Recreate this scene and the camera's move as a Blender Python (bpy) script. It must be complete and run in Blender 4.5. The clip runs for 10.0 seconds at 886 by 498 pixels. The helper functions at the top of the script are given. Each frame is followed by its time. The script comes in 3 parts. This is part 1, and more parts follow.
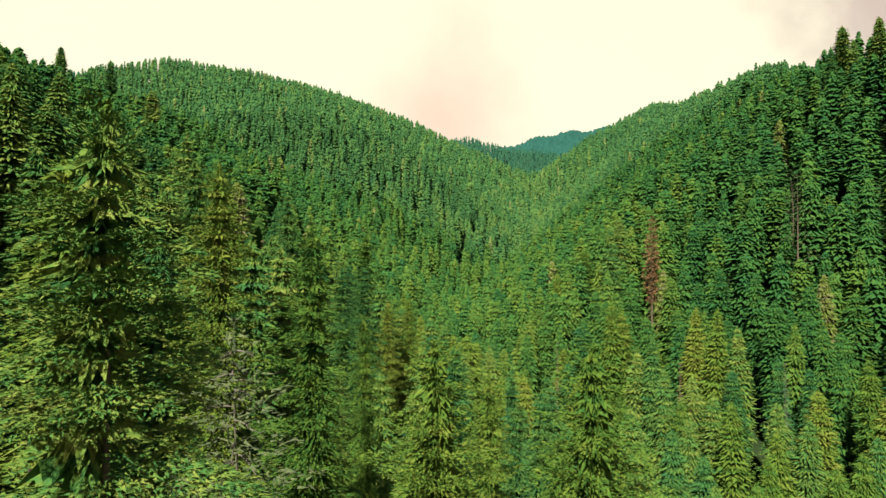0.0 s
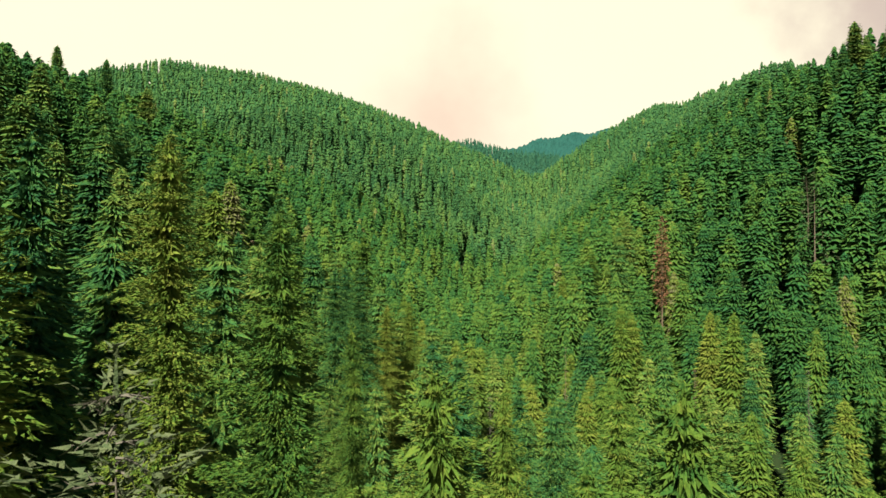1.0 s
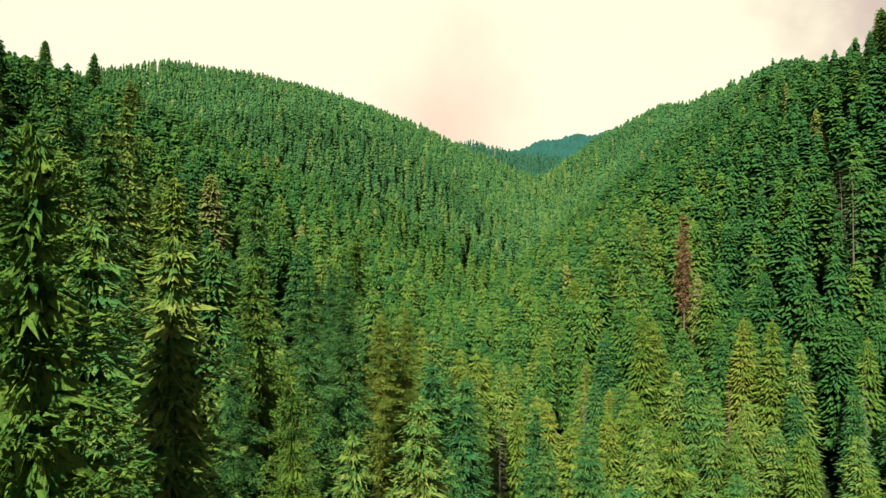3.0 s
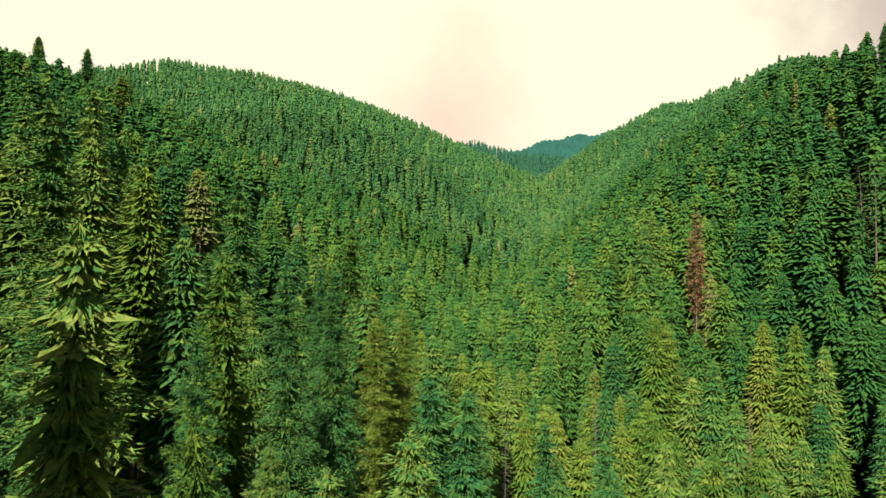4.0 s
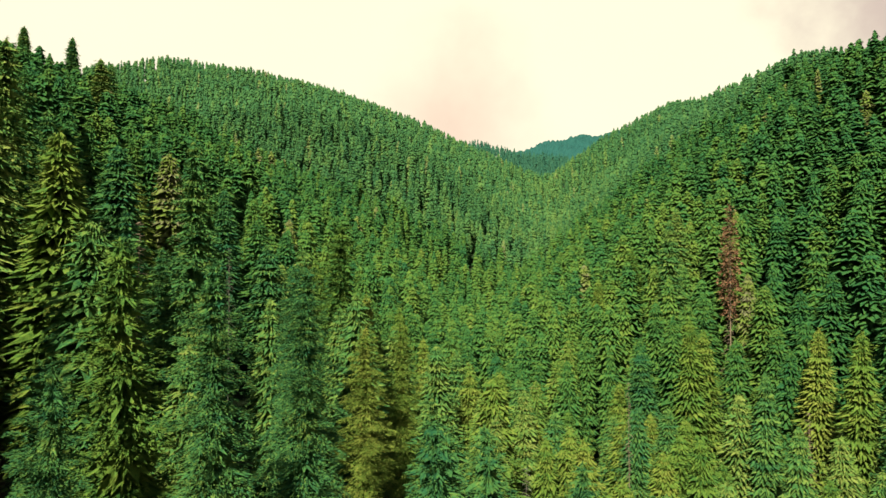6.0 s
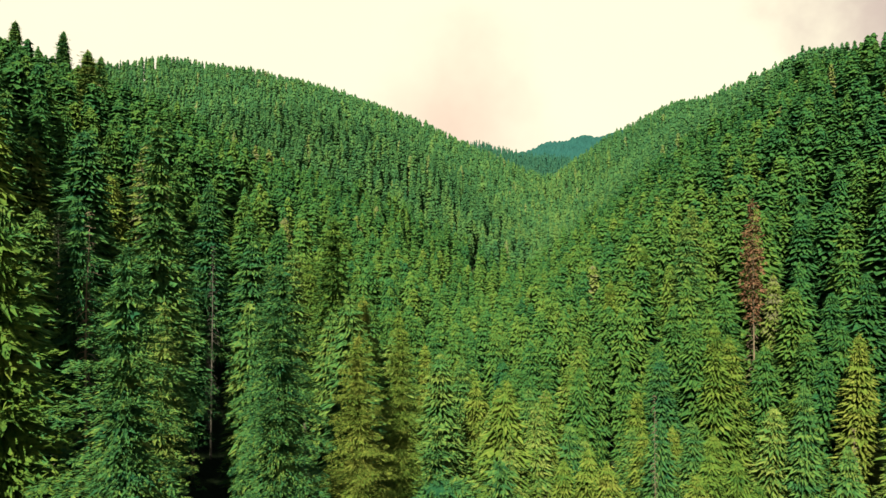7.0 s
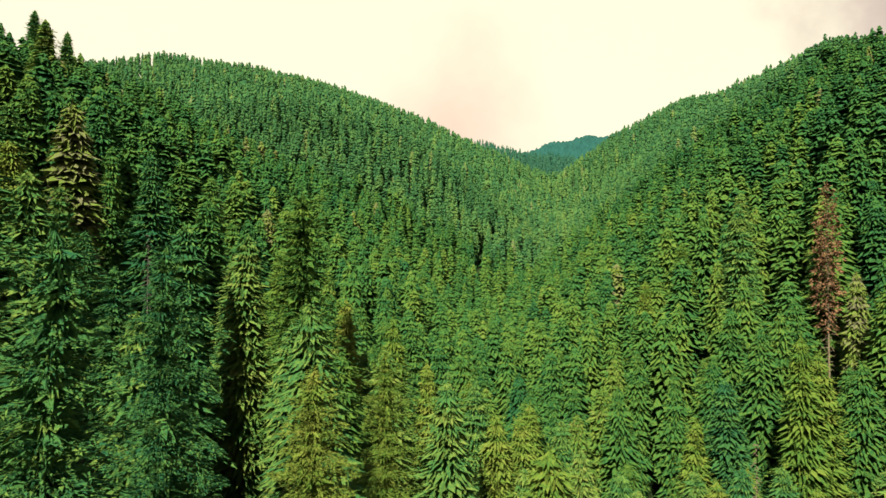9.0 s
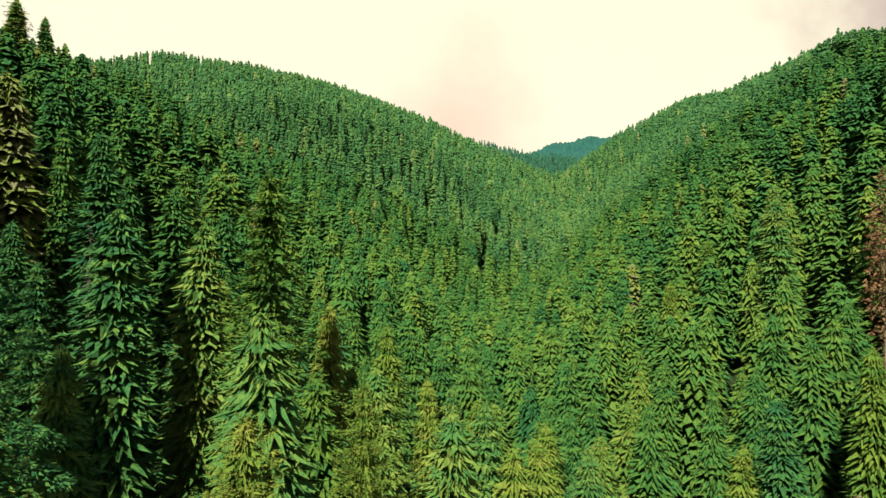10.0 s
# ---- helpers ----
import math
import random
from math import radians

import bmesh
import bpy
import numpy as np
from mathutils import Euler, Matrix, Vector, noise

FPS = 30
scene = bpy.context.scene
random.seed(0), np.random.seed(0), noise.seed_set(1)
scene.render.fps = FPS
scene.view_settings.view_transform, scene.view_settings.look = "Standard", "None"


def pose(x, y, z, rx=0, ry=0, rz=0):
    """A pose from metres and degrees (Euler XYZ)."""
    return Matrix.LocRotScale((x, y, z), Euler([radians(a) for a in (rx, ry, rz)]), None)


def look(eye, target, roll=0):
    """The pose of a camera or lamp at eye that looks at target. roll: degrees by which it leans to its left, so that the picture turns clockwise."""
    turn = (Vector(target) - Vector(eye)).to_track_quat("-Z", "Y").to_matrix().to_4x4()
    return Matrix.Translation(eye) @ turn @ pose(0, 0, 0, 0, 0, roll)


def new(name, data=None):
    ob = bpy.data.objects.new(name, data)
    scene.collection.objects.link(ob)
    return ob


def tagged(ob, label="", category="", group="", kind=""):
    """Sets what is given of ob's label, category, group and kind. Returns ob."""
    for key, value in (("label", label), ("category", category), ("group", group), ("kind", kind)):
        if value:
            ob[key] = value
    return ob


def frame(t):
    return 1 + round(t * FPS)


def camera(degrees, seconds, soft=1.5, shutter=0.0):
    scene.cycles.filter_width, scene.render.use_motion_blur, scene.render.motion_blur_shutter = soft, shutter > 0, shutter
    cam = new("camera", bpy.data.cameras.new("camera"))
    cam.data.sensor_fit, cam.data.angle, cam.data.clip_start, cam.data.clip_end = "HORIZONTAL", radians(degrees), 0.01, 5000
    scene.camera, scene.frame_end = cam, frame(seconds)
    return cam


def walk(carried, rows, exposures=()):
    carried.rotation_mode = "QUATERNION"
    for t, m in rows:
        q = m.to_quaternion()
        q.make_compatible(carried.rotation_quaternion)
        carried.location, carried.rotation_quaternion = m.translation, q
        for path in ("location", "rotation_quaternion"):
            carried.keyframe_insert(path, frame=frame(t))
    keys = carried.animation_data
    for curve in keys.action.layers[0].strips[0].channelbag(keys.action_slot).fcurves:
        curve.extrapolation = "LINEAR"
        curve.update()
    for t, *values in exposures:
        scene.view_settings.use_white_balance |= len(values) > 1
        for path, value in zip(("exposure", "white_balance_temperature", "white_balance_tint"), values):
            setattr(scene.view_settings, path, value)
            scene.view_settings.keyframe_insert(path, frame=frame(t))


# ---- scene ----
cam = camera(71.1, 10.0, soft=1.5)
METRES, EYE, TILT, LEAN, TURN = 70.0, 50.0, 1.0, 0.0, 0.0
ROWS = [
    (0.0, 0.0, 0.0, 0.0, 0.0, 0.0, 0.0),
    (0.5, 0.0004, 0.036, -0.0019, 0.07, 0.11, 0.02),
    (1.0, -0.0006, 0.0729, -0.0035, 0.18, 0.21, 0.04),
    (1.5, -0.0015, 0.1107, -0.0048, 0.22, 0.27, 0.08),
    (2.0, -0.0014, 0.1502, -0.0061, 0.26, 0.33, 0.1),
    (2.5, -0.0015, 0.1913, -0.0079, 0.32, 0.39, 0.11),
    (4.0, 0.0003, 0.3148, -0.0128, 0.53, 0.5, 0.12),
    (4.5, -0.0003, 0.3575, -0.0148, 0.59, 0.51, 0.12),
    (5.0, -0.0018, 0.4015, -0.0167, 0.65, 0.54, 0.12),
    (5.5, -0.0036, 0.4471, -0.0187, 0.71, 0.58, 0.12),
    (7.0, -0.0109, 0.5943, -0.0254, 0.89, 0.73, 0.12),
    (7.5, -0.0131, 0.6525, -0.0283, 0.97, 0.81, 0.14),
    (8.0, -0.0158, 0.7155, -0.0312, 1.02, 0.82, 0.12),
    (8.5, -0.0188, 0.7833, -0.0348, 1.08, 0.84, 0.1),
    (9.0, -0.0216, 0.8547, -0.038, 1.14, 0.85, 0.12),
    (9.5, -0.0243, 0.9271, -0.0419, 1.2, 0.88, 0.16),
    (10.0, -0.027, 0.9984, -0.0447, 1.28, 1.0, 0.13),
]
walk(cam, [(t, pose(0, 0, EYE, TILT, LEAN, TURN) @ pose(METRES * x, METRES * y, METRES * z, 90 + pitch, roll, yaw)) for t, x, y, z, yaw, pitch, roll in ROWS])

# ---- world, sun, exposure ----
SUN_AZ, SUN_EL = radians(254.0), radians(45.0)      # azimuth from +x, counter-clockwise; height
sun_dir = Vector((math.cos(SUN_AZ) * math.cos(SUN_EL), math.sin(SUN_AZ) * math.cos(SUN_EL), math.sin(SUN_EL)))
sun = new("sun", bpy.data.lights.new("sun", "SUN"))
sun.data.energy, sun.data.angle, sun.data.color = 4.05, radians(1.5), (1.0, 0.94, 0.78)
scene.view_settings.exposure = 2.2
sun.matrix_world = look((0, 0, 400), Vector((0, 0, 400)) - sun_dir)

world = bpy.data.worlds.new("hazy_sky")
scene.world = world
world.use_nodes = True
wn, wl = world.node_tree.nodes, world.node_tree.links
wn.clear()


def wnode(kind, **inputs):
    n = wn.new(kind)
    for k, v in inputs.items():
        n.inputs[k].default_value = v
    return n


w_out = wnode("ShaderNodeOutputWorld")
w_bg = wnode("ShaderNodeBackground", Strength=0.236)
w_coord = wn.new("ShaderNodeTexCoord")
sky = wn.new("ShaderNodeTexSky")
sky.sky_type, sky.sun_disc = "NISHITA", False
sky.sun_elevation, sky.sun_rotation = SUN_EL, radians(90) - SUN_AZ
sky_dim = wn.new("ShaderNodeMix")
sky_dim.data_type, sky_dim.blend_type = "RGBA", "MULTIPLY"
sky_dim.inputs[0].default_value = 1.0
sky_dim.inputs[7].default_value = (0.13, 0.13, 0.13, 1)
wl.new(sky.outputs[0], sky_dim.inputs[6])


def cloud_mask(direction, radius, soft, wobble, seed):
    """How much of a cloud bank round a direction shows: 1 inside, 0 outside, with a ragged edge."""
    rag = wnode("ShaderNodeTexNoise", Scale=5.0, Detail=6.0, Roughness=0.55)
    shift = wnode("ShaderNodeVectorMath")
    shift.operation = "ADD"
    shift.inputs[1].default_value = (seed, seed * 0.7, 0)
    wl.new(w_coord.outputs["Generated"], shift.inputs[0])
    wl.new(shift.outputs[0], rag.inputs["Vector"])
    far = wn.new("ShaderNodeVectorMath")
    far.operation = "DISTANCE"
    far.inputs[1].default_value = Vector(direction).normalized()
    wl.new(w_coord.outputs["Generated"], far.inputs[0])
    mad = wnode("ShaderNodeMath")
    mad.operation = "MULTIPLY_ADD"
    mad.inputs[1].default_value = wobble
    wl.new(rag.outputs["Fac"], mad.inputs[0])
    wl.new(far.outputs["Value"], mad.inputs[2])
    ramp = wn.new("ShaderNodeMapRange")
    ramp.interpolation_type = "SMOOTHSTEP"
    ramp.inputs["From Min"].default_value = radius + 0.5 * wobble - soft
    ramp.inputs["From Max"].default_value = radius + 0.5 * wobble + soft
    ramp.inputs["To Min"].default_value, ramp.inputs["To Max"].default_value = 1.0, 0.0
    wl.new(mad.outputs[0], ramp.inputs["Value"])
    return ramp.outputs[0]


def wmix(fac, a, b):
    m = wn.new("ShaderNodeMix")
    m.data_type = "RGBA"
    for sock, value in ((m.inputs[0], fac), (m.inputs[6], a), (m.inputs[7], b)):
        if isinstance(value, (float, tuple)):
            sock.default_value = value
        else:
            wl.new(value, sock)
    return m.outputs[2]


veil = wnode("ShaderNodeTexNoise", Scale=2.0, Detail=6.0, Roughness=0.6)
wl.new(w_coord.outputs["Generated"], veil.inputs["Vector"])
cloud = wmix(veil.outputs["Fac"], (1.08, 1.0, 0.75, 1), (1.05, 0.96, 0.70, 1))
cloud = wmix(cloud_mask((0.0, 1.0, 0.235), 0.095, 0.09, 0.22, 1.7), cloud, (0.92, 0.70, 0.53, 1))
cloud = wmix(cloud_mask((0.80, 1.0, 0.50), 0.17, 0.06, 0.30, 4.1), cloud, (0.68, 0.55, 0.46, 1))
apart = wn.new("ShaderNodeSeparateXYZ")
wl.new(w_coord.outputs["Generated"], apart.inputs[0])
haze = wn.new("ShaderNodeMapRange")
haze.interpolation_type = "SMOOTHSTEP"
for k, v in (("From Min", 0.40), ("From Max", 0.72), ("To Min", 0.97), ("To Max", 0.0)):
    haze.inputs[k].default_value = v
wl.new(apart.outputs["Z"], haze.inputs["Value"])
wl.new(wmix(haze.outputs[0], sky_dim.outputs[2], cloud), w_bg.inputs["Color"])
wl.new(w_bg.outputs[0], w_out.inputs["Surface"])


# ---- materials ----
def material(name, build):
    mat = bpy.data.materials.new(name)
    mat.use_nodes = True
    tree = mat.node_tree
    tree.nodes.clear()
    out = tree.nodes.new("ShaderNodeOutputMaterial")
    tree.links.new(build(tree.nodes, tree.links), out.inputs["Surface"])
    return mat


def noise_of(n, l, scale, detail=4.0, space="Object", rough=0.62):
    c, t = n.new("ShaderNodeTexCoord"), n.new("ShaderNodeTexNoise")
    t.inputs["Scale"].default_value, t.inputs["Detail"].default_value, t.inputs["Roughness"].default_value = scale, detail, rough
    l.new(c.outputs[space], t.inputs["Vector"])
    return t.outputs["Fac"]


def arith(n, l, op, a, b, c=None):
    m = n.new("ShaderNodeMath")
    m.operation = op
    for sock, v in zip(m.inputs, (a, b, c)):
        if v is None:
            continue
        if isinstance(v, (int, float)):
            sock.default_value = v
        else:
            l.new(v, sock)
    return m.outputs[0]


def ramp_of(n, l, fac, stops):
    r = n.new("ShaderNodeValToRGB")
    el = r.color_ramp.elements
    while len(el) < len(stops):
        el.new(0.5)
    for e, (p, c) in zip(el, stops):
        e.position, e.color = p, (*c, 1)
    l.new(fac, r.inputs[0])
    return r.outputs[0]


def foliage(stops, joined=False, rough=0.8, thin=0.06, clump=0.45):
    """Needles: the tone goes from tree to tree, from spray to spray and in small patches."""
    def build(n, l):
        if joined:
            a = n.new("ShaderNodeAttribute")
            a.attribute_name = "tone"
            each = a.outputs["Fac"]
        else:
            each = n.new("ShaderNodeObjectInfo").outputs["Random"]
        spray = n.new("ShaderNodeNewGeometry").outputs["Random Per Island"]
        patch = noise_of(n, l, clump, 3.0)
        fine = noise_of(n, l, 2.8 if joined else 4.5, 5.0, rough=0.7)
        f = arith(n, l, "MULTIPLY", each, 0.44)
        f = arith(n, l, "MULTIPLY_ADD", spray, 0.20 if joined else 0.40, f)
        f = arith(n, l, "MULTIPLY_ADD", patch, 0.30, f)
        f = arith(n, l, "MULTIPLY_ADD", fine, 1.50, f)
        f = arith(n, l, "SUBTRACT", f, 0.75 if joined else 0.84)
        colour = ramp_of(n, l, f, stops)
        p = n.new("ShaderNodeBsdfPrincipled")
        p.inputs["Roughness"].default_value = rough
        p.inputs["Specular IOR Level"].default_value = 0.02
        l.new(colour, p.inputs["Base Color"])
        bump = n.new("ShaderNodeBump")
        bump.inputs["Strength"].default_value, bump.inputs["Distance"].default_value = 0.9, 0.25 if joined else 0.10
        l.new(fine, bump.inputs["Height"])
        l.new(bump.outputs[0], p.inputs["Normal"])
        tr = n.new("ShaderNodeBsdfTranslucent")
        l.new(colour, tr.inputs["Color"])
        mix = n.new("ShaderNodeMixShader")
        mix.inputs[0].default_value = thin
        l.new(p.outputs[0], mix.inputs[1])
        l.new(tr.outputs[0], mix.inputs[2])
        return mix.outputs[0]
    return build


def grained(low, high, scale, rough=0.85, bump_by=0.03):
    def build(n, l):
        big, small = noise_of(n, l, scale, 6.0), noise_of(n, l, scale * 9, 4.0)
        f = arith(n, l, "MULTIPLY_ADD", small, 0.4, arith(n, l, "MULTIPLY", big, 0.6))
        p = n.new("ShaderNodeBsdfPrincipled")
        p.inputs["Roughness"].default_value = rough
        p.inputs["Specular IOR Level"].default_value = 0.08
        l.new(ramp_of(n, l, f, [(0.3, low), (0.7, high)]), p.inputs["Base Color"])
        bump = n.new("ShaderNodeBump")
        bump.inputs["Distance"].default_value = bump_by
        l.new(small, bump.inputs["Height"])
        l.new(bump.outputs[0], p.inputs["Normal"])
        return p.outputs[0]
    return build


SPRUCE = [(0.05, (0.0085, 0.0420, 0.0180)), (0.45, (0.0300, 0.0800, 0.0195)), (0.72, (0.0670, 0.1060, 0.0205)), (0.96, (0.1080, 0.1290, 0.0300))]
FIR = [(0.05, (0.0175, 0.0530, 0.0115)), (0.5, (0.0510, 0.0890, 0.0135)), (0.96, (0.1060, 0.1190, 0.0220))]
WOODS = [(0.05, (0.0072, 0.0400, 0.0170)), (0.40, (0.0235, 0.0700, 0.0160)), (0.70, (0.0540, 0.0940, 0.0155)), (0.90, (0.0850, 0.1100, 0.0200)), (0.985, (0.0780, 0.0770, 0.0420))]
M_SPRUCE = material("spruce_needles", foliage(SPRUCE))
M_FIR = material("fir_needles", foliage(FIR))
M_LICHEN = material("sparse_grey_needles", foliage([(0.1, (0.030, 0.048, 0.022)), (0.9, (0.075, 0.088, 0.042))]))
M_RUST = material("rust_needles", foliage([(0.1, (0.075, 0.042, 0.022)), (0.55, (0.135, 0.072, 0.038)), (0.95, (0.14, 0.10, 0.058))]))
M_WOODS = material("woods_needles", foliage(WOODS, joined=True, clump=0.25))
# far needles grow bluer with distance: aerial haze put into the base colour
M_HAZED = material("hazed_slope_needles", foliage([(0.05, (0.0095, 0.040, 0.0185)), (0.40, (0.0273, 0.074, 0.0229)), (0.70, (0.0525, 0.098, 0.0239)), (0.92, (0.0819, 0.116, 0.0283)), (0.985, (0.0740, 0.0780, 0.0440))], joined=True, clump=0.25))
M_FARHILL = material("hazed_hill_needles", foliage([(0.1, (0.008, 0.040, 0.028)), (0.9, (0.030, 0.080, 0.040))], joined=True, clump=0.05))
M_DISTANT = material("hazed_ridge_needles", foliage([(0.1, (0.008, 0.040, 0.036)), (0.9, (0.022, 0.066, 0.045))], joined=True, clump=0.05))
M_BARK = material("grey_brown_bark", grained((0.035, 0.028, 0.020), (0.10, 0.082, 0.060), 1.2))
M_DEAD = material("weathered_wood", grained((0.040, 0.038, 0.030), (0.105, 0.098, 0.075), 0.9))
M_TAN = material("dead_tan_wood", grained((0.062, 0.050, 0.032), (0.15, 0.118, 0.074), 0.9))
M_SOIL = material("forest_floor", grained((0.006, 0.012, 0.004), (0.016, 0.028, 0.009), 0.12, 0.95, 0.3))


# ---- the lie of the land ----
TREE_H = 30.0
STEP_Y = np.arange(-400.0, 2601.0, 10.0)


def smooth_table(pairs, spread=3):
    v = np.interp(STEP_Y, [p[0] for p in pairs], [p[1] for p in pairs])
    k = np.ones(2 * spread + 1) / (2 * spread + 1)
    for _ in range(2):
        v = np.convolve(np.pad(v, spread, "edge"), k, "valid")
    return lambda y: np.interp(y, STEP_Y, v)


# the creek's line and the height of the crowns' tops over it, going up the valley
creek = smooth_table([(-400, 110), (-60, 63), (40, 45.8), (90, 29.8), (140, 7.9), (200, 10.5), (280, 9.5), (380, 33), (500, 66), (640, 103.5), (800, 113.5), (1000, 150), (1400, 260), (2600, 500)])
creek_z = smooth_table([(-400, 30), (-60, 26), (40, 21.5), (90, 28), (140, 31.6), (200, 38.7), (280, 31.9), (380, 52), (500, 77.7), (640, 96.5), (800, 172), (960, 140), (2600, 150)])
# how steeply each side leaves the creek, and how much it flattens higher up
left_rise = smooth_table([(-60, 0.65), (40, 0.65), (90, 0.76), (140, 0.87), (200, 0.88), (280, 1.1), (380, 0.78), (500, 1.01), (640, 0.94), (800, 0.50), (940, 0.30), (1400, 0.1)])
left_bend = smooth_table([(-60, 0.12), (40, -0.37), (90, -0.81), (140, -1.29), (200, -2.1), (280, -2.18), (380, -2.56), (500, -2.28), (640, -1.4), (800, -0.32), (1000, -0.2)])
right_rise = smooth_table([(-60, 0.4), (40, 0.22), (90, 0.27), (140, 0.65), (200, 0.85), (280, 0.88), (380, 0.9), (500, 0.91), (640, 1.12), (800, 0.78), (1000, 0.92)])
right_bend = smooth_table([(-60, 0.04), (40, -0.29), (90, -0.62), (140, -0.87), (200, -0.87), (280, -0.96), (380, -0.72), (500, -1.09), (640, -1.35), (800, -1.48), (1000, 0.3)])
left_crest_x = smooth_table([(-60, -134), (140, -131), (200, -135), (280, -145), (380, -182), (500, -233), (640, -277), (800, -305), (1000, -290)])
left_crest_z = smooth_table([(-60, 107), (40, 121), (90, 132), (140, 140), (200, 144.5), (280, 150), (380, 174), (500, 223), (640, 291), (800, 332), (880, 300), (960, 200), (1400, 120)])
right_crest_x = smooth_table([(-60, 151), (140, 155), (200, 154), (280, 162), (380, 198), (500, 232), (640, 237), (800, 247), (1000, 260)])
right_crest_z = smooth_table([(-60, 111.5), (40, 116), (90, 122), (140, 128), (200, 134), (280, 138), (380, 169), (500, 226), (640, 216), (800, 262), (1000, 330), (1400, 260)])


def soft_min(a, b, k):
    h = np.clip(0.5 + 0.5 * (b - a) / k, 0, 1)
    return b * (1 - h) + a * h - k * h * (1 - h)


def canopy(x, y):
    """Height of the crowns' tops over the valley, the hill that closes it and a shoulder far to the west."""
    x, y = np.asarray(x, float), np.asarray(y, float)
    d = x - creek(y)
    e = np.abs(d)
    left = creek_z(y) + left_rise(y) * (np.sqrt(e * e + 225) - 15) + left_bend(y) * e * e / 1000
    right = creek_z(y) + right_rise(y) * (np.sqrt(e * e + 64) - 8) + right_bend(y) * e * e / 1000
    left = soft_min(left, left_crest_z(y) - 0.25 * np.clip(left_crest_x(y) - x, -40, None), 12)
    right = soft_min(right, right_crest_z(y) - 0.25 * np.clip(x - right_crest_x(y), -28, None), 10)
    z = np.where(d < 0, left, right) + 1.3 * np.sin(x * 0.064 + 0.03 * y) * np.sin(y * 0.053 - 1.0)
    hill = 341 - 0.17 * np.clip(x - 56, 0, None) - 0.05 * np.clip(56 - x, 0, None) - 0.5 * np.abs(y - 1450) + 4 * np.sin(x * 0.03)
    shoulder = 404 - 0.09 * np.abs(x + 600) - 0.9 * np.clip(x + 480, 0, None) - 0.5 * np.abs(y - 1120)
    return np.maximum(np.maximum(z, hill), shoulder)


def ground_z(x, y):
    return canopy(x, y) - TREE_H


def mesh_of(name, verts, faces, mat, smooth=False):
    """A mesh from arrays of corners and of faces with one count of corners."""
    verts, faces = np.asarray(verts, np.float32), np.asarray(faces, np.int32)
    me = bpy.data.meshes.new(name)
    n, k = faces.shape
    me.vertices.add(len(verts))
    me.vertices.foreach_set("co", verts.ravel())
    me.loops.add(n * k)
    me.loops.foreach_set("vertex_index", faces.ravel())
    me.polygons.add(n)
    me.polygons.foreach_set("loop_start", np.arange(n, dtype=np.int32) * k)
    me.polygons.foreach_set("use_smooth", np.full(n, smooth))
    me.update(calc_edges=True)
    me.materials.append(mat)
    return me


def part(name, me, parent, label=""):
    ob = new(name, me)
    ob.parent = parent
    return tagged(ob, label)


gx = np.concatenate([np.arange(-1700, -280, 35.0), np.arange(-280, 280, 7.0), np.arange(280, 2001, 35.0)])
gy = np.concatenate([np.arange(-280, 490, 7.0), np.arange(490, 980, 14.0), np.arange(980, 2561, 35.0)])
GX, GY = np.meshgrid(gx, gy)
GZ = ground_z(GX, GY) + 0.5 * np.sin(GX * 0.9) * np.sin(GY * 0.8 + GX * 0.2)
gi = np.arange(GX.size).reshape(GX.shape)
quads = np.stack([gi[:-1, :-1], gi[:-1, 1:], gi[1:, 1:], gi[1:, :-1]], -1).reshape(-1, 4)
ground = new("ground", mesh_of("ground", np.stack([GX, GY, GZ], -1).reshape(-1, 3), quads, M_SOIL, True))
tagged(ground, "dark forest floor of a steep mountain valley", "ground", kind="structure")


# ---- trees ----
def unit(v):
    return v / np.maximum(np.linalg.norm(v, axis=-1, keepdims=True), 1e-9)


def crown_reach(d, wide, cap):
    """How far the boughs reach at d metres below the tip."""
    return np.minimum(wide * np.sqrt(np.maximum(d, 0)), cap) * np.clip(0.35 + 0.9 * d, 0, 1)


